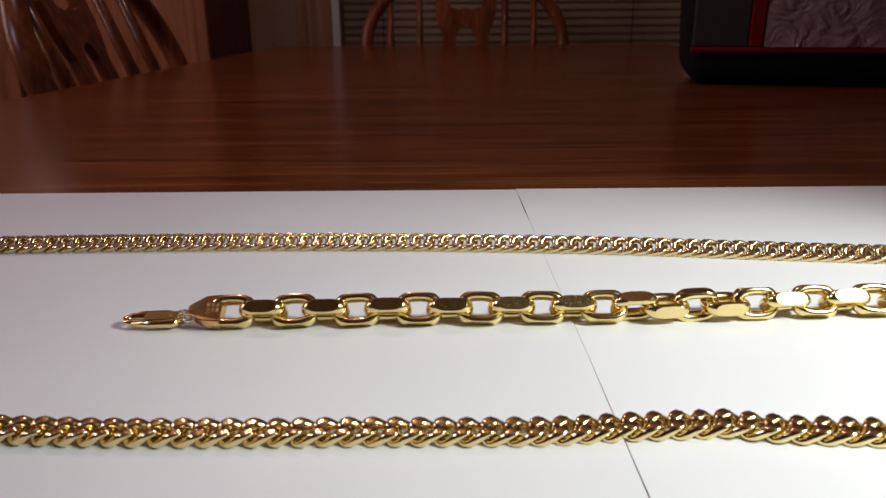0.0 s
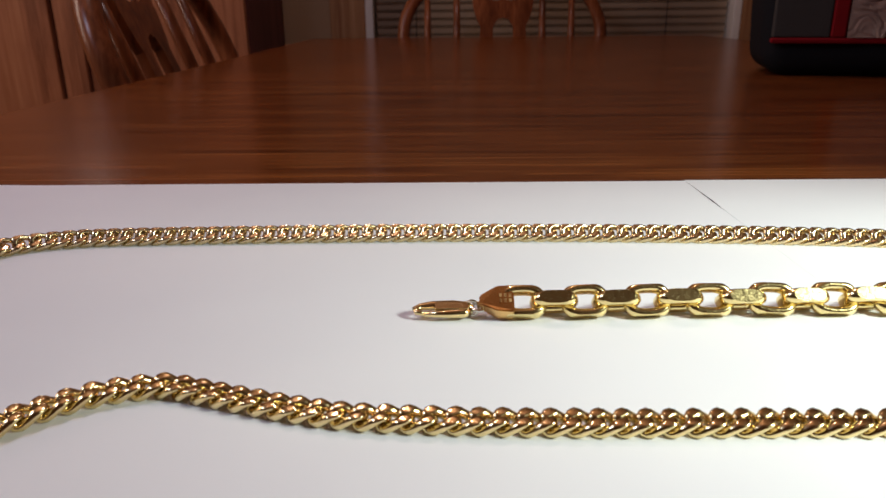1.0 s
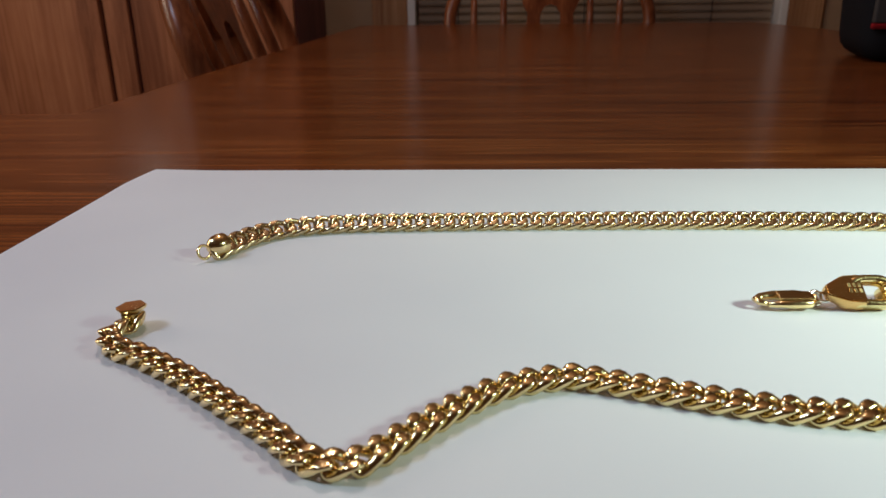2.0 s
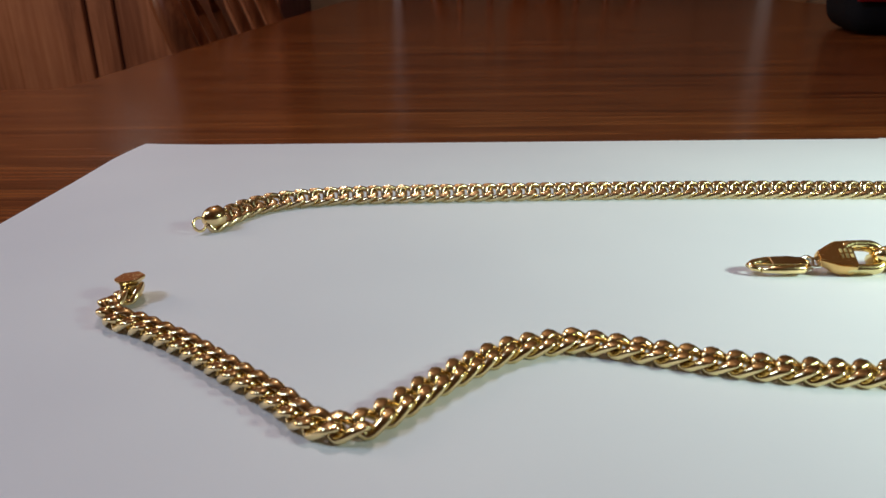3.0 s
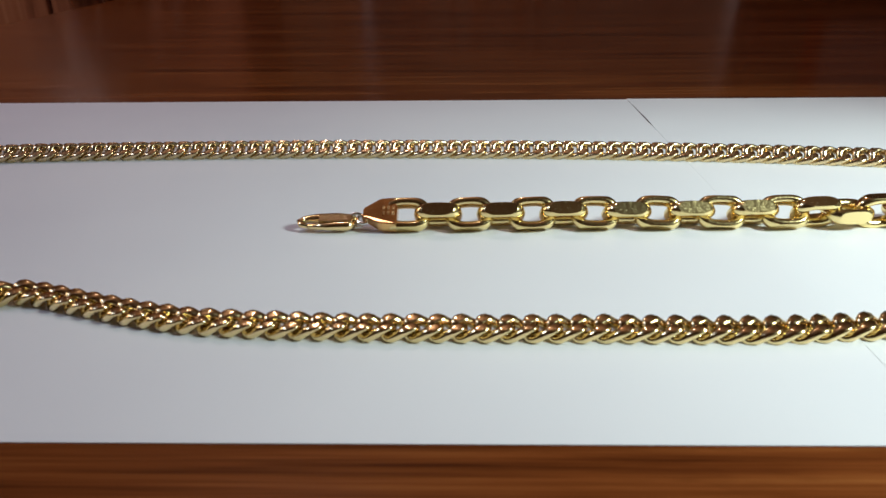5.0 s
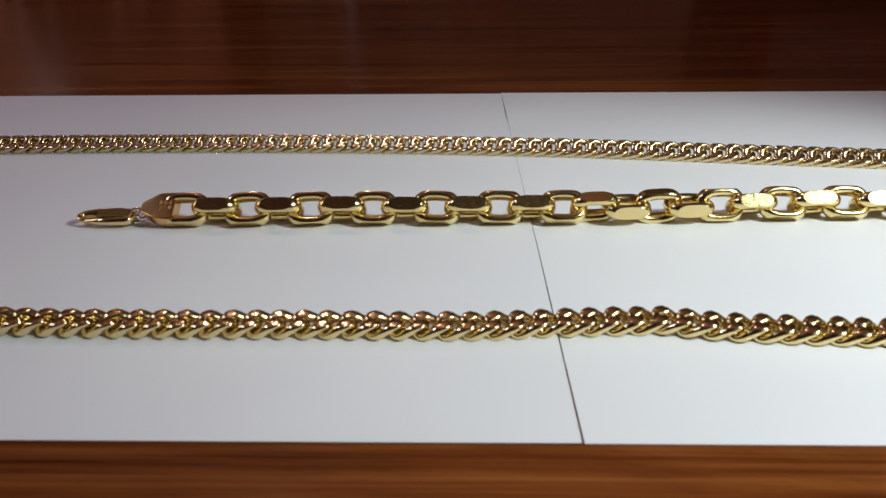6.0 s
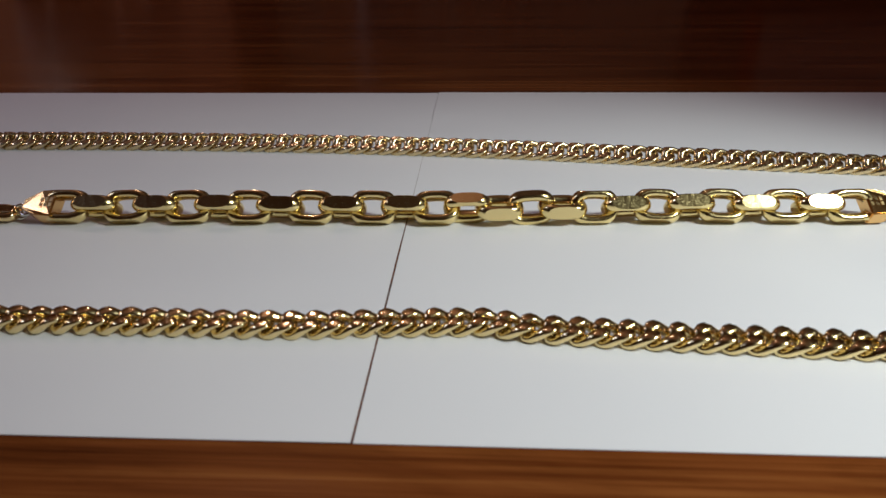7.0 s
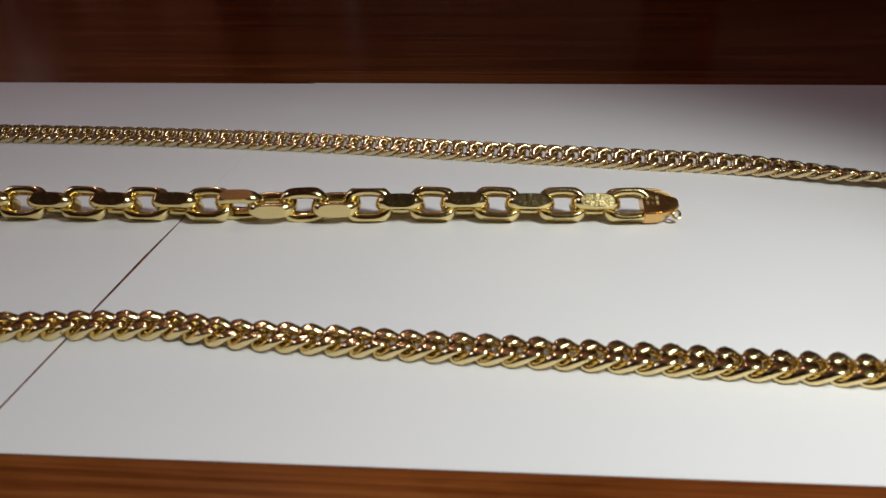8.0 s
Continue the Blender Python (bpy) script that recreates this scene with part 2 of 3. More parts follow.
blind = thing("window_blind", "closed beige horizontal slat blind with ladder cords", "blind", pose(0, Y1 + 0.028, 0))
bm = bmesh.new()
prof = [(-0.0065, 0.0112), (-0.0030, 0.0068), (0.0005, 0.0010), (0.0060, -0.0095), (0.0095, -0.0092)]
for dz in (0.0, 0.0008):
    for x in (WX0 + 0.028, WX1 - 0.028):
        for y, z in prof:
            bm.verts.new((x, -y, -z - dz))
bm.verts.ensure_lookup_table()
V = bm.verts
for k in range(4):
    bm.faces.new((V[k], V[k + 1], V[k + 6], V[k + 5]))
    bm.faces.new((V[10 + k], V[15 + k], V[16 + k], V[11 + k]))
bmesh.ops.recalc_face_normals(bm, faces=bm.faces)
slat_mesh = mesh_from(bm, "slat", BLIND, True)
for k in range(56):
    piece("slat", slat_mesh, blind, pose(0, 0, WZ0 + 0.02 + 0.0212 * k, random.uniform(-1.5, 1.5)))
for x in (-0.19, 0.16, 0.51):
    part("cord", sweep([(x, -0.0135, WZ0 + 0.01), (x, -0.0135, WZ1 - 0.04)], 0.0012, 6), DARK, blind, "thin dark ladder cord")
part("head_rail", box(WX0 + 0.026, WX1 - 0.026, -0.014, 0.014, WZ1 - 0.06, WZ1 - 0.024, 0.002), BLIND, blind)

# ---- tall cabinet ----
CX, CY = -0.556, 1.600
cabinet = thing("tall_cabinet", "tall reddish brown wooden cabinet beside the window", "cabinet", pose(0, 0, ZF))
H = 2.05
# body wood darker and more purple than the doors: its side's shade as colour
part("body", box(-1.70, CX, CY + 0.022, Y1 - 0.02, 0, H, 0.003), wood("cabinet_shaded_side", (0.10, 0.030, 0.032), (0.13, 0.040, 0.042), (0.16, 0.052, 0.052), 2, 0.5, 120.0), cabinet, "cabinet body with the shade on its side in the colour")
for x0, x1 in ((-0.929, CX), (-1.48, -1.001)):
    door = part("door", box(x0 + 0.003, x1 - 0.001, CY, CY + 0.020, 0.08, H - 0.02, 0.003), CABINET_WOOD, cabinet)
part("stile", box(-0.993, -0.937, CY + 0.004, CY + 0.020, 0.0, H, 0.002), CABINET_WOOD, cabinet)
part("stile", box(-1.69, -1.487, CY + 0.002, CY + 0.020, 0.0, H, 0.002), CABINET_WOOD, cabinet)
part("plinth", box(-0.926, CX - 0.002, CY + 0.012, CY + 0.020, 0.0, 0.075), CABINET_WOOD, cabinet)

# ---- dining table ----
TX0, TX1, TY0, TY1 = -0.412, 0.480, -0.36, 1.625
table = thing("dining_table", "dark reddish brown wooden dining table, glossy top", "table")
bm = bmesh.new()
corners = [(TX0, TY1), (TX0, 0.362), (-0.98, 0.362), (-0.98, TY0), (TX1, TY0), (TX1, TY1)]
face = bm.faces.new([bm.verts.new((x, y, -0.028)) for x, y in corners])
r = bmesh.ops.extrude_face_region(bm, geom=[face])
bmesh.ops.translate(bm, vec=(0, 0, 0.028), verts=[v for v in r["geom"] if isinstance(v, bmesh.types.BMVert)])
bmesh.ops.recalc_face_normals(bm, faces=bm.faces)
bmesh.ops.bevel(bm, geom=[e for e in bm.edges if all(v.co.z > -0.01 for v in e.verts)], offset=0.004, segments=3, affect="EDGES")
part("tabletop", bm, TABLE_WOOD, table)
part("apron", box(TX0 + 0.07, TX1 - 0.07, TY0 + 0.07, TY0 + 0.09, -0.12, -0.028), TABLE_WOOD, table)
part("apron", box(TX0 + 0.07, TX1 - 0.07, TY1 - 0.09, TY1 - 0.07, -0.12, -0.028), TABLE_WOOD, table)
part("apron", box(TX0 + 0.07, TX0 + 0.09, TY0 + 0.09, TY1 - 0.09, -0.12, -0.028), TABLE_WOOD, table)
part("apron", box(TX1 - 0.09, TX1 - 0.07, TY0 + 0.09, TY1 - 0.09, -0.12, -0.028), TABLE_WOOD, table)
for x in (TX0 + 0.095, TX1 - 0.095):
    for y in (TY0 + 0.095, TY1 - 0.095):
        part("leg", sweep([(x, y, ZF), (x, y, ZF + 0.3), (x, y, -0.14), (x, y, -0.028)], [0.022, 0.028, 0.036, 0.036], 10), TABLE_WOOD, table)


# ---- chairs ----
def bow(half, x_mid, top):
    """The bent bow of a chair back, from seat to seat, in the plane of the back."""
    pts = [(x_mid - half * 0.80, -0.30), (x_mid - half * 0.93, -0.15)]
    for k in range(25):
        a = math.pi - math.pi * k / 24
        pts.append((x_mid + half * math.cos(a), top * math.sin(a)))
    return pts + [(x_mid + half * 0.93, -0.15), (x_mid + half * 0.80, -0.30)]


def splat_outline(wide):
    """Half outline of the pierced centre slat, as (half width, height)."""
    return [(w * wide, z) for w, z in ((0.040, -0.30), (0.048, -0.10), (0.056, -0.01), (0.054, 0.020), (0.062, 0.035), (0.067, 0.050), (0.071, 0.066), (0.073, 0.090), (0.066, 0.130), (0.044, 0.155))]


def dining_chair(m, lean, back, label):
    """Bow-back chair: origin on the floor under the back's foot, the sitter looks along -y."""
    half, mid, top, spindles, mid_splat, wide = back
    chair = thing("dining_chair", label, "chair", m, "chairs round the table")
    lift = -ZF
    tilt = pose(0, 0, lift, -lean)

    def leaned(bm):
        bmesh.ops.transform(bm, matrix=tilt, verts=bm.verts)
        return bm
    part("bow", leaned(sweep([(x, 0, z) for x, z in bow(half, mid, top)], 0.0150, 12, up=(0, 1, 0), flat=1.0)), CHAIR_WOOD, chair, smooth=True)
    for x in spindles:
        h = top * math.sqrt(max(0.05, 1 - ((x - mid) / half) ** 2)) - 0.004
        part("spindle", leaned(sweep([(x, 0, -0.30), (x, 0, -0.18), (x, 0, 0.0), (x, 0, h)], [0.007, 0.0095, 0.0085, 0.0065], 10)), CHAIR_WOOD, chair, smooth=True)
    side = splat_outline(wide)
    outline = [(mid_splat + w, z) for w, z in side] + [(mid_splat - w, z) for w, z in reversed(side)]
    hole = [(mid_splat + x * wide, z) for x, z in ((-0.036, 0.084), (-0.016, 0.079), (0.0, 0.083), (0.016, 0.079), (0.036, 0.084), (0.042, 0.110), (0.034, 0.134), (-0.034, 0.134), (-0.042, 0.110))]
    slot = [(mid_splat + x * wide, z) for x, z in ((-0.020, -0.24), (0.020, -0.24), (0.025, -0.02), (0.023, 0.020), (0.013, 0.036), (0.0, 0.040), (-0.013, 0.036), (-0.023, 0.020), (-0.025, -0.02))]
    part("splat", leaned(plate(outline, -0.006, 0.006, 0, (hole, slot))), CHAIR_WOOD, chair, "pierced vase-shaped centre slat")
    seat = bmesh.new()
    bmesh.ops.create_cone(seat, cap_ends=True, segments=28, radius1=0.205, radius2=0.215, depth=0.035)
    bmesh.ops.transform(seat, matrix=Matrix.Translation((mid, -0.10, lift - 0.315)) @ Matrix.Diagonal((1.02, 1.0, 1, 1)), verts=seat.verts)
    part("seat", seat, CHAIR_WOOD, chair)
    for sx in (-1, 1):
        for y in (-0.24, 0.03):
            part("leg", sweep([(mid + sx * 0.19, y + (0.04 if y > 0 else -0.03), 0.0), (mid + sx * 0.17, y, 0.22), (mid + sx * 0.15, y, lift - 0.33)], [0.012, 0.018, 0.014], 10), CHAIR_WOOD, chair, smooth=True)
    return chair


dining_chair(pose(0.029, 1.70, ZF), 9, (0.236, 0.0, 0.172, (-0.178, -0.108, 0.096, 0.165), 0.002, 1.0), "reddish brown bow-back wooden chair at the table end")
dining_chair(pose(-0.452, 0.872, ZF, 0, 0, 90), 20, (0.205, 0.020, 0.165, (-0.130, 0.050, 0.125), -0.052, 0.74), "reddish brown bow-back wooden chair at the table side")

# ---- bag ----
bag = thing("tool_bag", "black fabric bag with red piping and clear window", "bag", pose(0.217, 0.640, 0.0, 0, 0, -15))
BW, BD, BH = 0.235, 0.13, 0.25


def bag_body():
    bm = box(-0.006, BW, 0.0, BD, 0.0, BH, 0.022, seg=4)
    bmesh.ops.subdivide_edges(bm, edges=[e for e in bm.edges if e.calc_length() > 0.08], cuts=5, use_grid_fill=True)
    for v in bm.verts:
        v.co.x -= 0.006 * math.sin(math.pi * v.co.z / BH) if v.co.x < 0.05 else 0
        v.co.y += 0.0025 * math.sin(v.co.x * 40) * math.sin(v.co.z * 30)
    return bm


part("body", bag_body(), BLACK, bag, "black padded fabric body", True)
part("panel", box(-0.002, 0.048, -0.004, 0.006, 0.037, BH - 0.03, 0.0015), GREY, bag, "dark grey fabric panel")
part("piping", box(-0.003, BW - 0.012, -0.0055, 0.004, 0.0315, 0.0365, 0.0015), RED, bag, "red edge piping")
part("strip", box(0.0485, 0.0615, -0.005, 0.005, 0.037, BH - 0.03, 0.0015), RED, bag, "red fabric strip")
bm = bmesh.new()
bmesh.ops.create_grid(bm, x_segments=30, y_segments=30, size=0.5)
for v in bm.verts:
    u, w = v.co.x + 0.5, v.co.y + 0.5
    x, z = 0.062 + u * (BW - 0.076), 0.037 + w * (BH - 0.07)
    v.co = (x, -0.006 + 0.0025 * noise.noise((x * 45, z * 45, 3)), z)
part("clear_window", bm, PLASTIC, bag, "wrinkled clear plastic window", True)

# ---- paper ----
SHEET_T = 0.00011


def sheet(label, x0, x1, y1, inner, gap, lift, corner):
    """A sheet of paper with thickness. gap and lift shape its inner edge from near to far; corner raises its far outer corner."""
    bm = bmesh.new()
    nx, ny = 60, 60
    at = (0, 0.10, 0.20, 0.27, 0.33, 0.40, 0.60, 0.78, 0.84, 0.92, 1)
    layers = []
    for top in (1, 0):
        grid = []
        for i in range(nx + 1):
            col = []
            for j in range(ny + 1):
                u, v = i / nx, j / ny
                edge = u if inner > 0 else 1 - u
                x, y = x0 + (x1 - x0) * u, y1 * v
                x -= inner * float(np.interp(v, at, gap)) * edge ** 12
                z = SHEET_T * top + 0.00004 + float(np.interp(v, at, lift)) * edge ** 16
                z += 0.00002 * (1 + noise.noise((x * 30, y * 30, inner))) * (1 - edge)
                if corner:
                    x += (-0.0015 + 0.003 * max(0, (v - 0.88) / 0.12) ** 1.5) * (1 - u) ** 10
                    z += 0.0006 * max(0, 1 - u * 9) ** 1.5 * max(0, (v - 0.72) / 0.28) ** 1.5
                col.append(bm.verts.new((x, y, z)))
            grid.append(col)
        layers.append(grid)
    T, B = layers
    for i in range(nx):
        for j in range(ny):
            bm.faces.new((T[i][j], T[i + 1][j], T[i + 1][j + 1], T[i][j + 1])).smooth = True
            bm.faces.new((B[i][j], B[i][j + 1], B[i + 1][j + 1], B[i + 1][j]))
    for i in range(nx):
        bm.faces.new((T[i][0], B[i][0], B[i + 1][0], T[i + 1][0]))
        bm.faces.new((T[i][ny], T[i + 1][ny], B[i + 1][ny], B[i][ny]))
    for j in range(ny):
        bm.faces.new((T[0][j], T[0][j + 1], B[0][j + 1], B[0][j]))
        bm.faces.new((T[nx][j], B[nx][j], B[nx][j + 1], T[nx][j + 1]))
    bmesh.ops.recalc_face_normals(bm, faces=bm.faces)
    for e in bm.edges:
        if len(e.link_faces) == 2 and e.calc_face_angle() > 0.6:
            e.smooth = False
    return tagged(part("paper_sheet", bm, PAPER), label, "paper", "paper sheets")


MM = 0.001
sheet("white sheet of paper with a slightly lifted corner", -0.297, -0.00004, 0.2075, 1,
      [k * MM for k in (0.14, 0.12, 0.12, 0.12, 0.08, 0.02, 0.0, 0.0, 0.01, 0.02, 0.0)], [k * MM for k in (0.1, 0.2, 0.35, 0.5, 0.3, 0.05, 0, 0, 0, 0, 0)], True)
sheet("white sheet of paper laid beside the other", 0.00004, 0.297, 0.2085, -1,
      [k * MM for k in (0.14, 0.10, 0.10, 0.10, 0.06, 0.02, 0.0, 0.0, 0.02, 0.04, 0.0)], [k * MM for k in (0, 0, 0, 0, 0, 0, 0, 0.05, 0.42, 0.2, 0.05)], False)
PZ = SHEET_T + 0.00008


# ---- chains ----
def curb_link(name, length, width, wire, rise, clamp, mat, side=0.97, far_side=0.97, bend=0.85, flat=1.0, seg=30, sides=12):
    """One twisted oval link, lying along x, centred on its own origin."""
    bm = bmesh.new()
    a, b = length / 2 - wire * flat, width / 2 - wire * flat
    pts = []
    for k in range(seg):
        f = math.tau * k / seg
        c, s = math.cos(f), math.sin(f)
        x = a * math.copysign(abs(c) ** bend, c)
        y = b * math.copysign(abs(s) ** bend, s)
        pts.append((x, y, -rise * math.sin(2 * f)))
    sweep(pts, wire, sides, True, bm, flat=flat)
    for v in bm.verts:
        v.co.z = max(-clamp, min(clamp, v.co.z))
        v.co.y = max(-width / 2 * side, min(width / 2 * far_side, v.co.y))
    return mesh_from(bm, name, mat, True)


def round_ring(radius, wire, m, seg=20):
    pts = [(radius * math.cos(math.tau * k / seg), radius * math.sin(math.tau * k / seg), 0) for k in range(seg)]
    bm = sweep(pts, wire, 8, True)
    bmesh.ops.transform(bm, matrix=m, verts=bm.verts)
    return bm


# near curb chain, with a bend and an end clasp
C_PITCH = 0.00402
C_LINE = [(-0.2412, 0.0622), (-0.2432, 0.0565), (-0.2395, 0.0510), (-0.2340, 0.0482), (-0.2220, 0.0400), (-0.2105, 0.0305), (-0.2010, 0.0225), (-0.1950, 0.0166), (-0.1895, 0.0148),
          (-0.1850, 0.0166), (-0.1745, 0.0279), (-0.1640, 0.0368), (-0.1540, 0.0403), (-0.1485, 0.0402), (-0.1390, 0.0370), (-0.1250, 0.0325), (-0.1100, 0.0296),
          (-0.0800, 0.0280), (-0.0400, 0.0277), (-0.0150, 0.0274), (0.0010, 0.0286), (0.0130, 0.0292), (0.0180, 0.0293), (0.0300, 0.0272), (0.0620, 0.0251), (0.0900, 0.0237), (0.1270, 0.0219), (0.2000, 0.0194), (0.2700, 0.0189)]
C_Z = PZ + 0.0019
C_LINE = [(x + (0.0015 if x < -0.1 else 0.0), y - 0.0007) for x, y in C_LINE]
chain_c = thing("curb_necklace", "polished gold curb chain lying in a loose bend", "necklace", group="gold chains")
link_c = curb_link("link", 0.0072, 0.0050, 0.00082, 0.00125, 0.00150, GOLD, 0.98, 0.98, 0.85, 1.22)
line_c = smooth_line([(x, y, C_Z) for x, y in C_LINE], C_PITCH)
for i, (p, d) in enumerate(line_c):
    piece("link", link_c, chain_c, place_along(p, d, 13 + 3 * math.sin(i * 0.9) + 2 * math.sin(i * 2.3)))


def end_cap(name, length, r0, r1, m, parent):
    """A tapered tube-shaped end piece with rounded shoulders along -x."""
    prof = [(0.0, r0 * 0.94), (0.06, r0), (0.38, r0), (0.55, r0 * 0.95), (0.70, r0 * 0.84), (0.83, r0 * 0.66), (0.93, r0 * 0.44), (1.0, r1)]
    bm = sweep([(-length * t, 0, 0) for t, r in prof], [r for t, r in prof], 20)
    bmesh.ops.transform(bm, matrix=m, verts=bm.verts)
    return part(name, bm, GOLD, parent, smooth=True)


p, d = line_c[0]
bm = bmesh.new()
bmesh.ops.create_cone(bm, cap_ends=True, segments=6, radius1=0.0030, radius2=0.0034, depth=0.0010)
bmesh.ops.bevel(bm, geom=list(bm.edges), offset=0.00025, segments=2, affect="EDGES")
bmesh.ops.translate(bm, vec=(-0.0022, 0, 0.0022), verts=bm.verts)
box(-0.0042, 0.0002, -0.0020, 0.0020, -0.0016, 0.0020, 0.0006, bm=bm)
bmesh.ops.transform(bm, matrix=place_along(p, (0.25, -0.97, 0)) @ pose(0, 0, 0.0004, 3, -2), verts=bm.verts)
part("clasp_box", bm, GOLD, chain_c, "flat-topped gold clasp end")

# far square chain, with a round end cap and a ring
A_PITCH = 0.00435
A_LINE = [(-0.2355, 0.1095), (-0.2325, 0.1162), (-0.2285, 0.1222), (-0.2220, 0.1268), (-0.2140, 0.1297), (-0.1970, 0.1322), (-0.1450, 0.1342), (-0.0920, 0.1345), (-0.0340, 0.1325), (0.0200, 0.1280), (0.0700, 0.1213), (0.1080, 0.1165), (0.1350, 0.1130), (0.1660, 0.1046), (0.2250, 0.0918), (0.2750, 0.0800)]
A_Z = PZ + 0.0023
chain_a = thing("square_necklace", "polished gold square link chain laid almost straight", "necklace", group="gold chains")
link_a = curb_link("link", 0.0081, 0.0069, 0.00095, 0.00118, 0.00140, DEEP_GOLD, 0.96, 0.69, 0.70, 1.06)
line_a = smooth_line([(x, y - 0.0022, A_Z) for x, y in A_LINE], A_PITCH)
for i, (p, d) in enumerate(line_a):
    twist = -62 * max(0.0, min(1.0, (p.x - 0.130) / 0.045))
    piece("link", link_a, chain_a, place_along(p, d, 29 + twist + 2 * math.sin(i * 1.7)))
p, d = line_a[0]
cap_pose = place_along(p + Vector((0, 0, 0.0003)), (0.62, 0.78, 0))
end_cap("end_cap", 0.0054, 0.0031, 0.0008, cap_pose @ pose(0.0014, 0, 0.0007), chain_a)
part("ring", round_ring(0.0018, 0.0004, cap_pose @ pose(-0.0052, 0, 0, 70)), GOLD, chain_a, "small gold jump ring", True)


# middle anchor bracelet
def anchor_link(name, length, width, depth, mat):
    """A long oval ring of thick round wire, ground flat on its two long sides; it lies in the xy plane."""
    bm = bmesh.new()
    r, n, sides = 0.00128, 48, 20
    a, b, loops = length / 2 - r, width / 2 - 0.00062, []
    for i in range(n):
        f = math.tau * (i + 0.5) / n
        c, s = math.cos(f), math.sin(f)
        p = Vector((a * math.copysign(abs(c) ** 0.72, c), b * math.copysign(abs(s) ** 0.72, s), 0))
        nrm = Vector((p.x / a ** 2 * abs(p.x / a) ** 0.8, p.y / b ** 2 * abs(p.y / b) ** 0.8, 0)).normalized()
        half_z = r + (depth / 2 - r) * abs(nrm.y)
        ring = []
        for k in range(sides):
            g = math.tau * k / sides
            ring.append(bm.verts.new(p + nrm * r * math.cos(g) + Vector((0, 0, half_z * math.sin(g)))))
        loops.append(ring)
    for i in range(n):
        A, B = loops[i], loops[(i + 1) % n]
        for k in range(sides):
            bm.faces.new((A[k], A[(k + 1) % sides], B[(k + 1) % sides], B[k])).smooth = True
    bmesh.ops.recalc_face_normals(bm, faces=bm.faces)
    for way in (-1, 1):
        cut = bmesh.ops.bisect_plane(bm, geom=list(bm.verts) + list(bm.edges) + list(bm.faces), plane_co=(0, way * width / 2, 0), plane_no=(0, way, 0), clear_outer=True)
        rim = [e for e in cut["geom_cut"] if isinstance(e, bmesh.types.BMEdge)]
        bmesh.ops.holes_fill(bm, edges=rim, sides=0)
        for e in rim:
            e.smooth = False
    bmesh.ops.recalc_face_normals(bm, faces=bm.faces)
    return mesh_from(bm, name, mat)


B_PITCH = 0.00718
B_LINE = [(-0.0792, 0.0745), (-0.0650, 0.0747), (-0.0363, 0.0752), (-0.0063, 0.0755), (0.0165, 0.0758), (0.0315, 0.0765), (0.0610, 0.0780), (0.0890, 0.0786), (0.1050, 0.0788), (0.1150, 0.0790)]
B_Z = PZ + 0.0037
bracelet = thing("anchor_bracelet", "heavy polished gold anchor link bracelet with lobster clasp", "bracelet", group="gold chains")
link_b = anchor_link("link", 0.0112, 0.0073, 0.0035, CUT_GOLD)
line_b = smooth_line([(x, y, B_Z) for x, y in B_LINE], B_PITCH)
TILT = [44, 50] + [54] * 10 + [46, 25, 6, 2, -2, -18, -36] + [-40] * 14
for i, (p, d) in enumerate(line_b):
    if i > 25:
        break
    a = TILT[i] + 3 * math.sin(i * 2.1)
    piece("link", link_b, bracelet, place_along(p, d, a + (0 if i % 2 == 0 else -90 - (5 if i < 12 else 0))) @ pose(0, 0, 0, 0, 0, 2.5 * math.sin(i * 3.7)))
first, last = line_b[0][0], line_b[25][0]


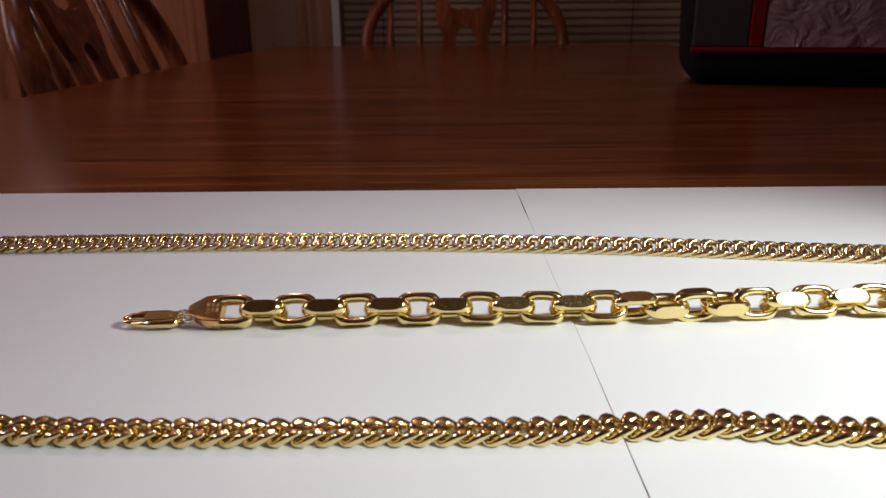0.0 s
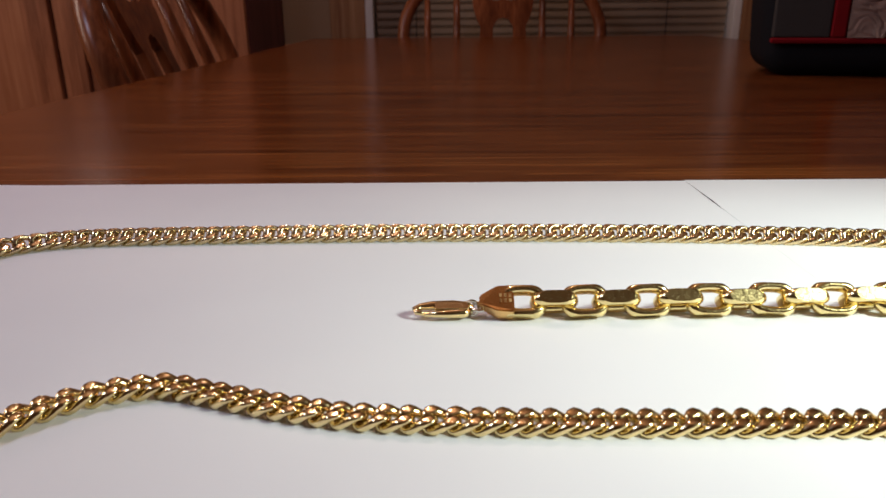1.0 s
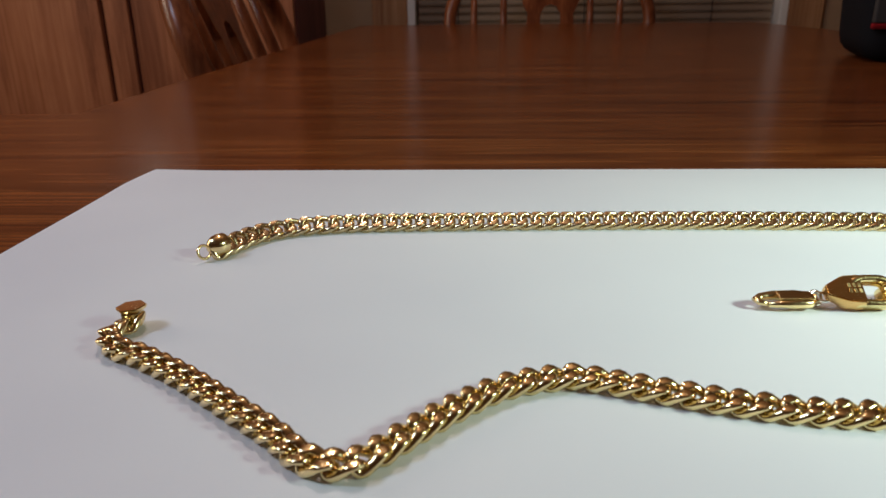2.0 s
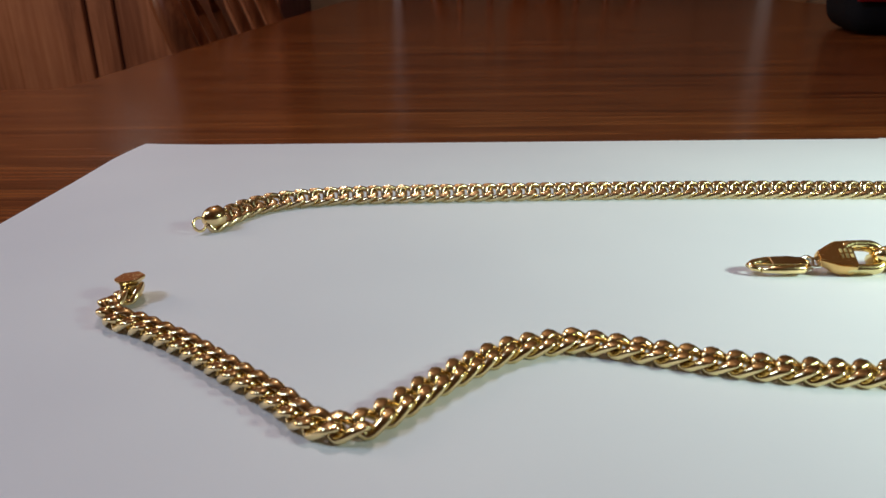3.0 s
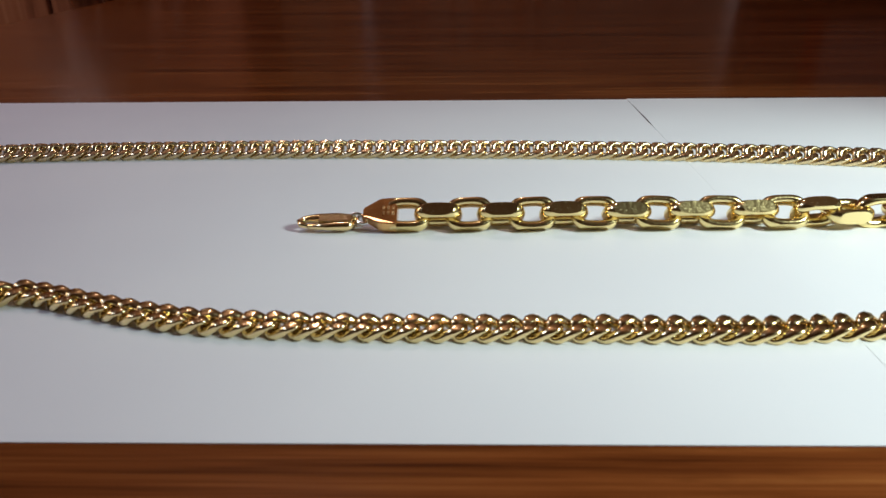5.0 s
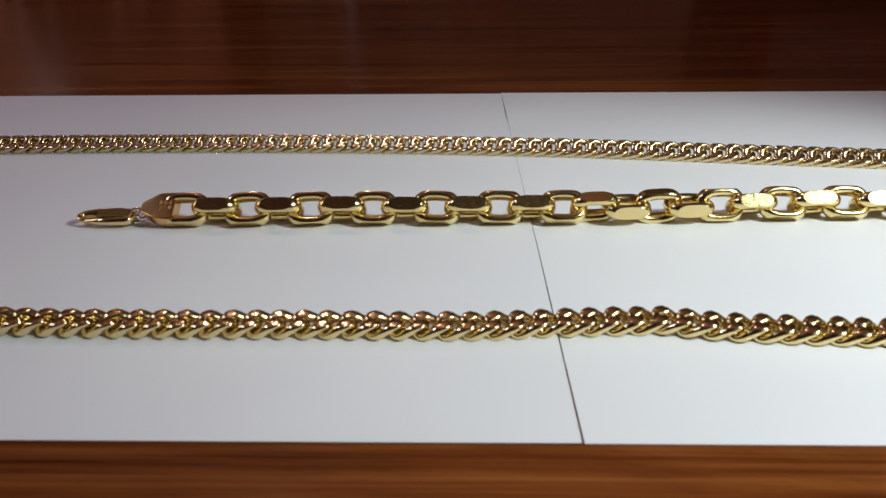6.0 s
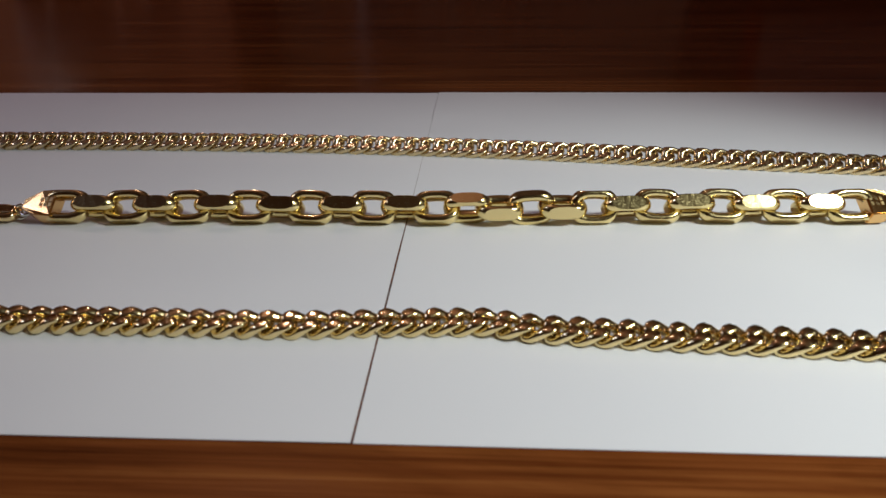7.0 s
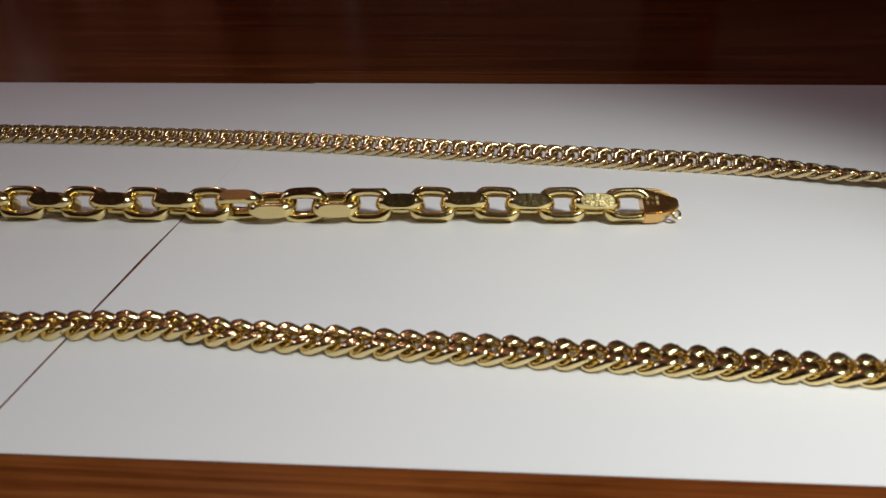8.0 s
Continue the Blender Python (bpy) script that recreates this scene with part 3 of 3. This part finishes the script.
def end_piece(m, parent):
    """A wedge-shaped cover over the end link, with a small stamp on top."""
    bm = bmesh.new()
    top = [(-0.0016, 0.0037, 0.0019), (-0.0016, -0.0037, 0.0019), (-0.0055, -0.0034, 0.0019), (-0.0095, -0.0012, 0.0012), (-0.0095, 0.0012, 0.0012), (-0.0055, 0.0034, 0.0019)]
    bot = [(x, y, -0.0019 if abs(y) > 0.002 else -0.0010) for x, y, z in top]
    T, B = [bm.verts.new(v) for v in top], [bm.verts.new(v) for v in bot]
    bm.faces.new(T)
    bm.faces.new(B[::-1])
    for k in range(6):
        bm.faces.new((T[k], B[k], B[(k + 1) % 6], T[(k + 1) % 6]))
    bmesh.ops.recalc_face_normals(bm, faces=bm.faces)
    bmesh.ops.bevel(bm, geom=list(bm.edges), offset=0.0003, segments=2, affect="EDGES")
    bmesh.ops.transform(bm, matrix=m, verts=bm.verts)
    cover = part("end_piece", bm, SATIN, parent, "wedge-shaped gold end piece")
    bm = bmesh.new()
    for k in range(3):
        for w in (-0.0007, 0.0007):
            box(-0.0050 + 0.0011 * k, -0.0044 + 0.0011 * k, w - 0.0005, w + 0.0005, 0.00188, 0.00196, bm=bm)
    bmesh.ops.transform(bm, matrix=m, verts=bm.verts)
    part("stamp", bm, STAMP, cover, "small stamped marks")


end_piece(place_along(first, (1, 0, 0), 34) @ pose(-0.0005, 0, 0), bracelet)
end_piece(place_along(last, (-1, -0.03, 0), -30) @ pose(-0.0014, 0, 0), bracelet)

# lobster clasp
claw = place_along((-0.0971, 0.0742, PZ + 0.0020), (1, 0.0, 0), 12) @ Matrix.Diagonal((0.95, 0.92, 0.85, 1))
body = [(0.0062, 0.0), (0.0054, 0.0013), (0.0020, 0.0018), (-0.0030, 0.0018), (-0.0060, 0.0013), (-0.0073, 0.0002), (-0.0068, -0.0010), (-0.0050, -0.0017)]
bm = sweep([(x, y, 0) for x, y in body], [0.0012, 0.0014, 0.0015, 0.0013, 0.0010, 0.0009, 0.0008, 0.0006], 10)
bmesh.ops.transform(bm, matrix=claw, verts=bm.verts)
clasp = part("lobster_clasp", bm, GOLD, bracelet, "curved gold lobster clasp", True)
bm = sweep([(0.0060, -0.0003, 0), (0.0044, -0.0015, 0), (0.0, -0.0018, 0), (-0.0050, -0.0018, 0)], [0.0013, 0.0013, 0.0011, 0.0008], 10)
bmesh.ops.transform(bm, matrix=claw, verts=bm.verts)
part("gate", bm, GOLD, clasp, "", True)
bm = box(-0.0026, 0.0058, -0.0014, 0.0018, 0.0008, 0.0016, 0.0003)
bmesh.ops.transform(bm, matrix=claw, verts=bm.verts)
part("cover_plate", bm, GOLD, clasp)
part("ring", round_ring(0.0016, 0.0004, pose(-0.0908, 0.0748, PZ + 0.0022, 60, 0, 20)), STEEL, bracelet, "thin pale jump ring", True)
part("ring", round_ring(0.0015, 0.0004, pose(-0.0893, 0.0748, PZ + 0.0024, 15, 0, 0)), STEEL, bracelet, "thin pale jump ring", True)
part("ring", round_ring(0.0009, 0.00035, pose(0.1108, 0.0778, PZ + 0.0020, 60, 0, 20)), GOLD, bracelet, "thin gold jump ring", True)
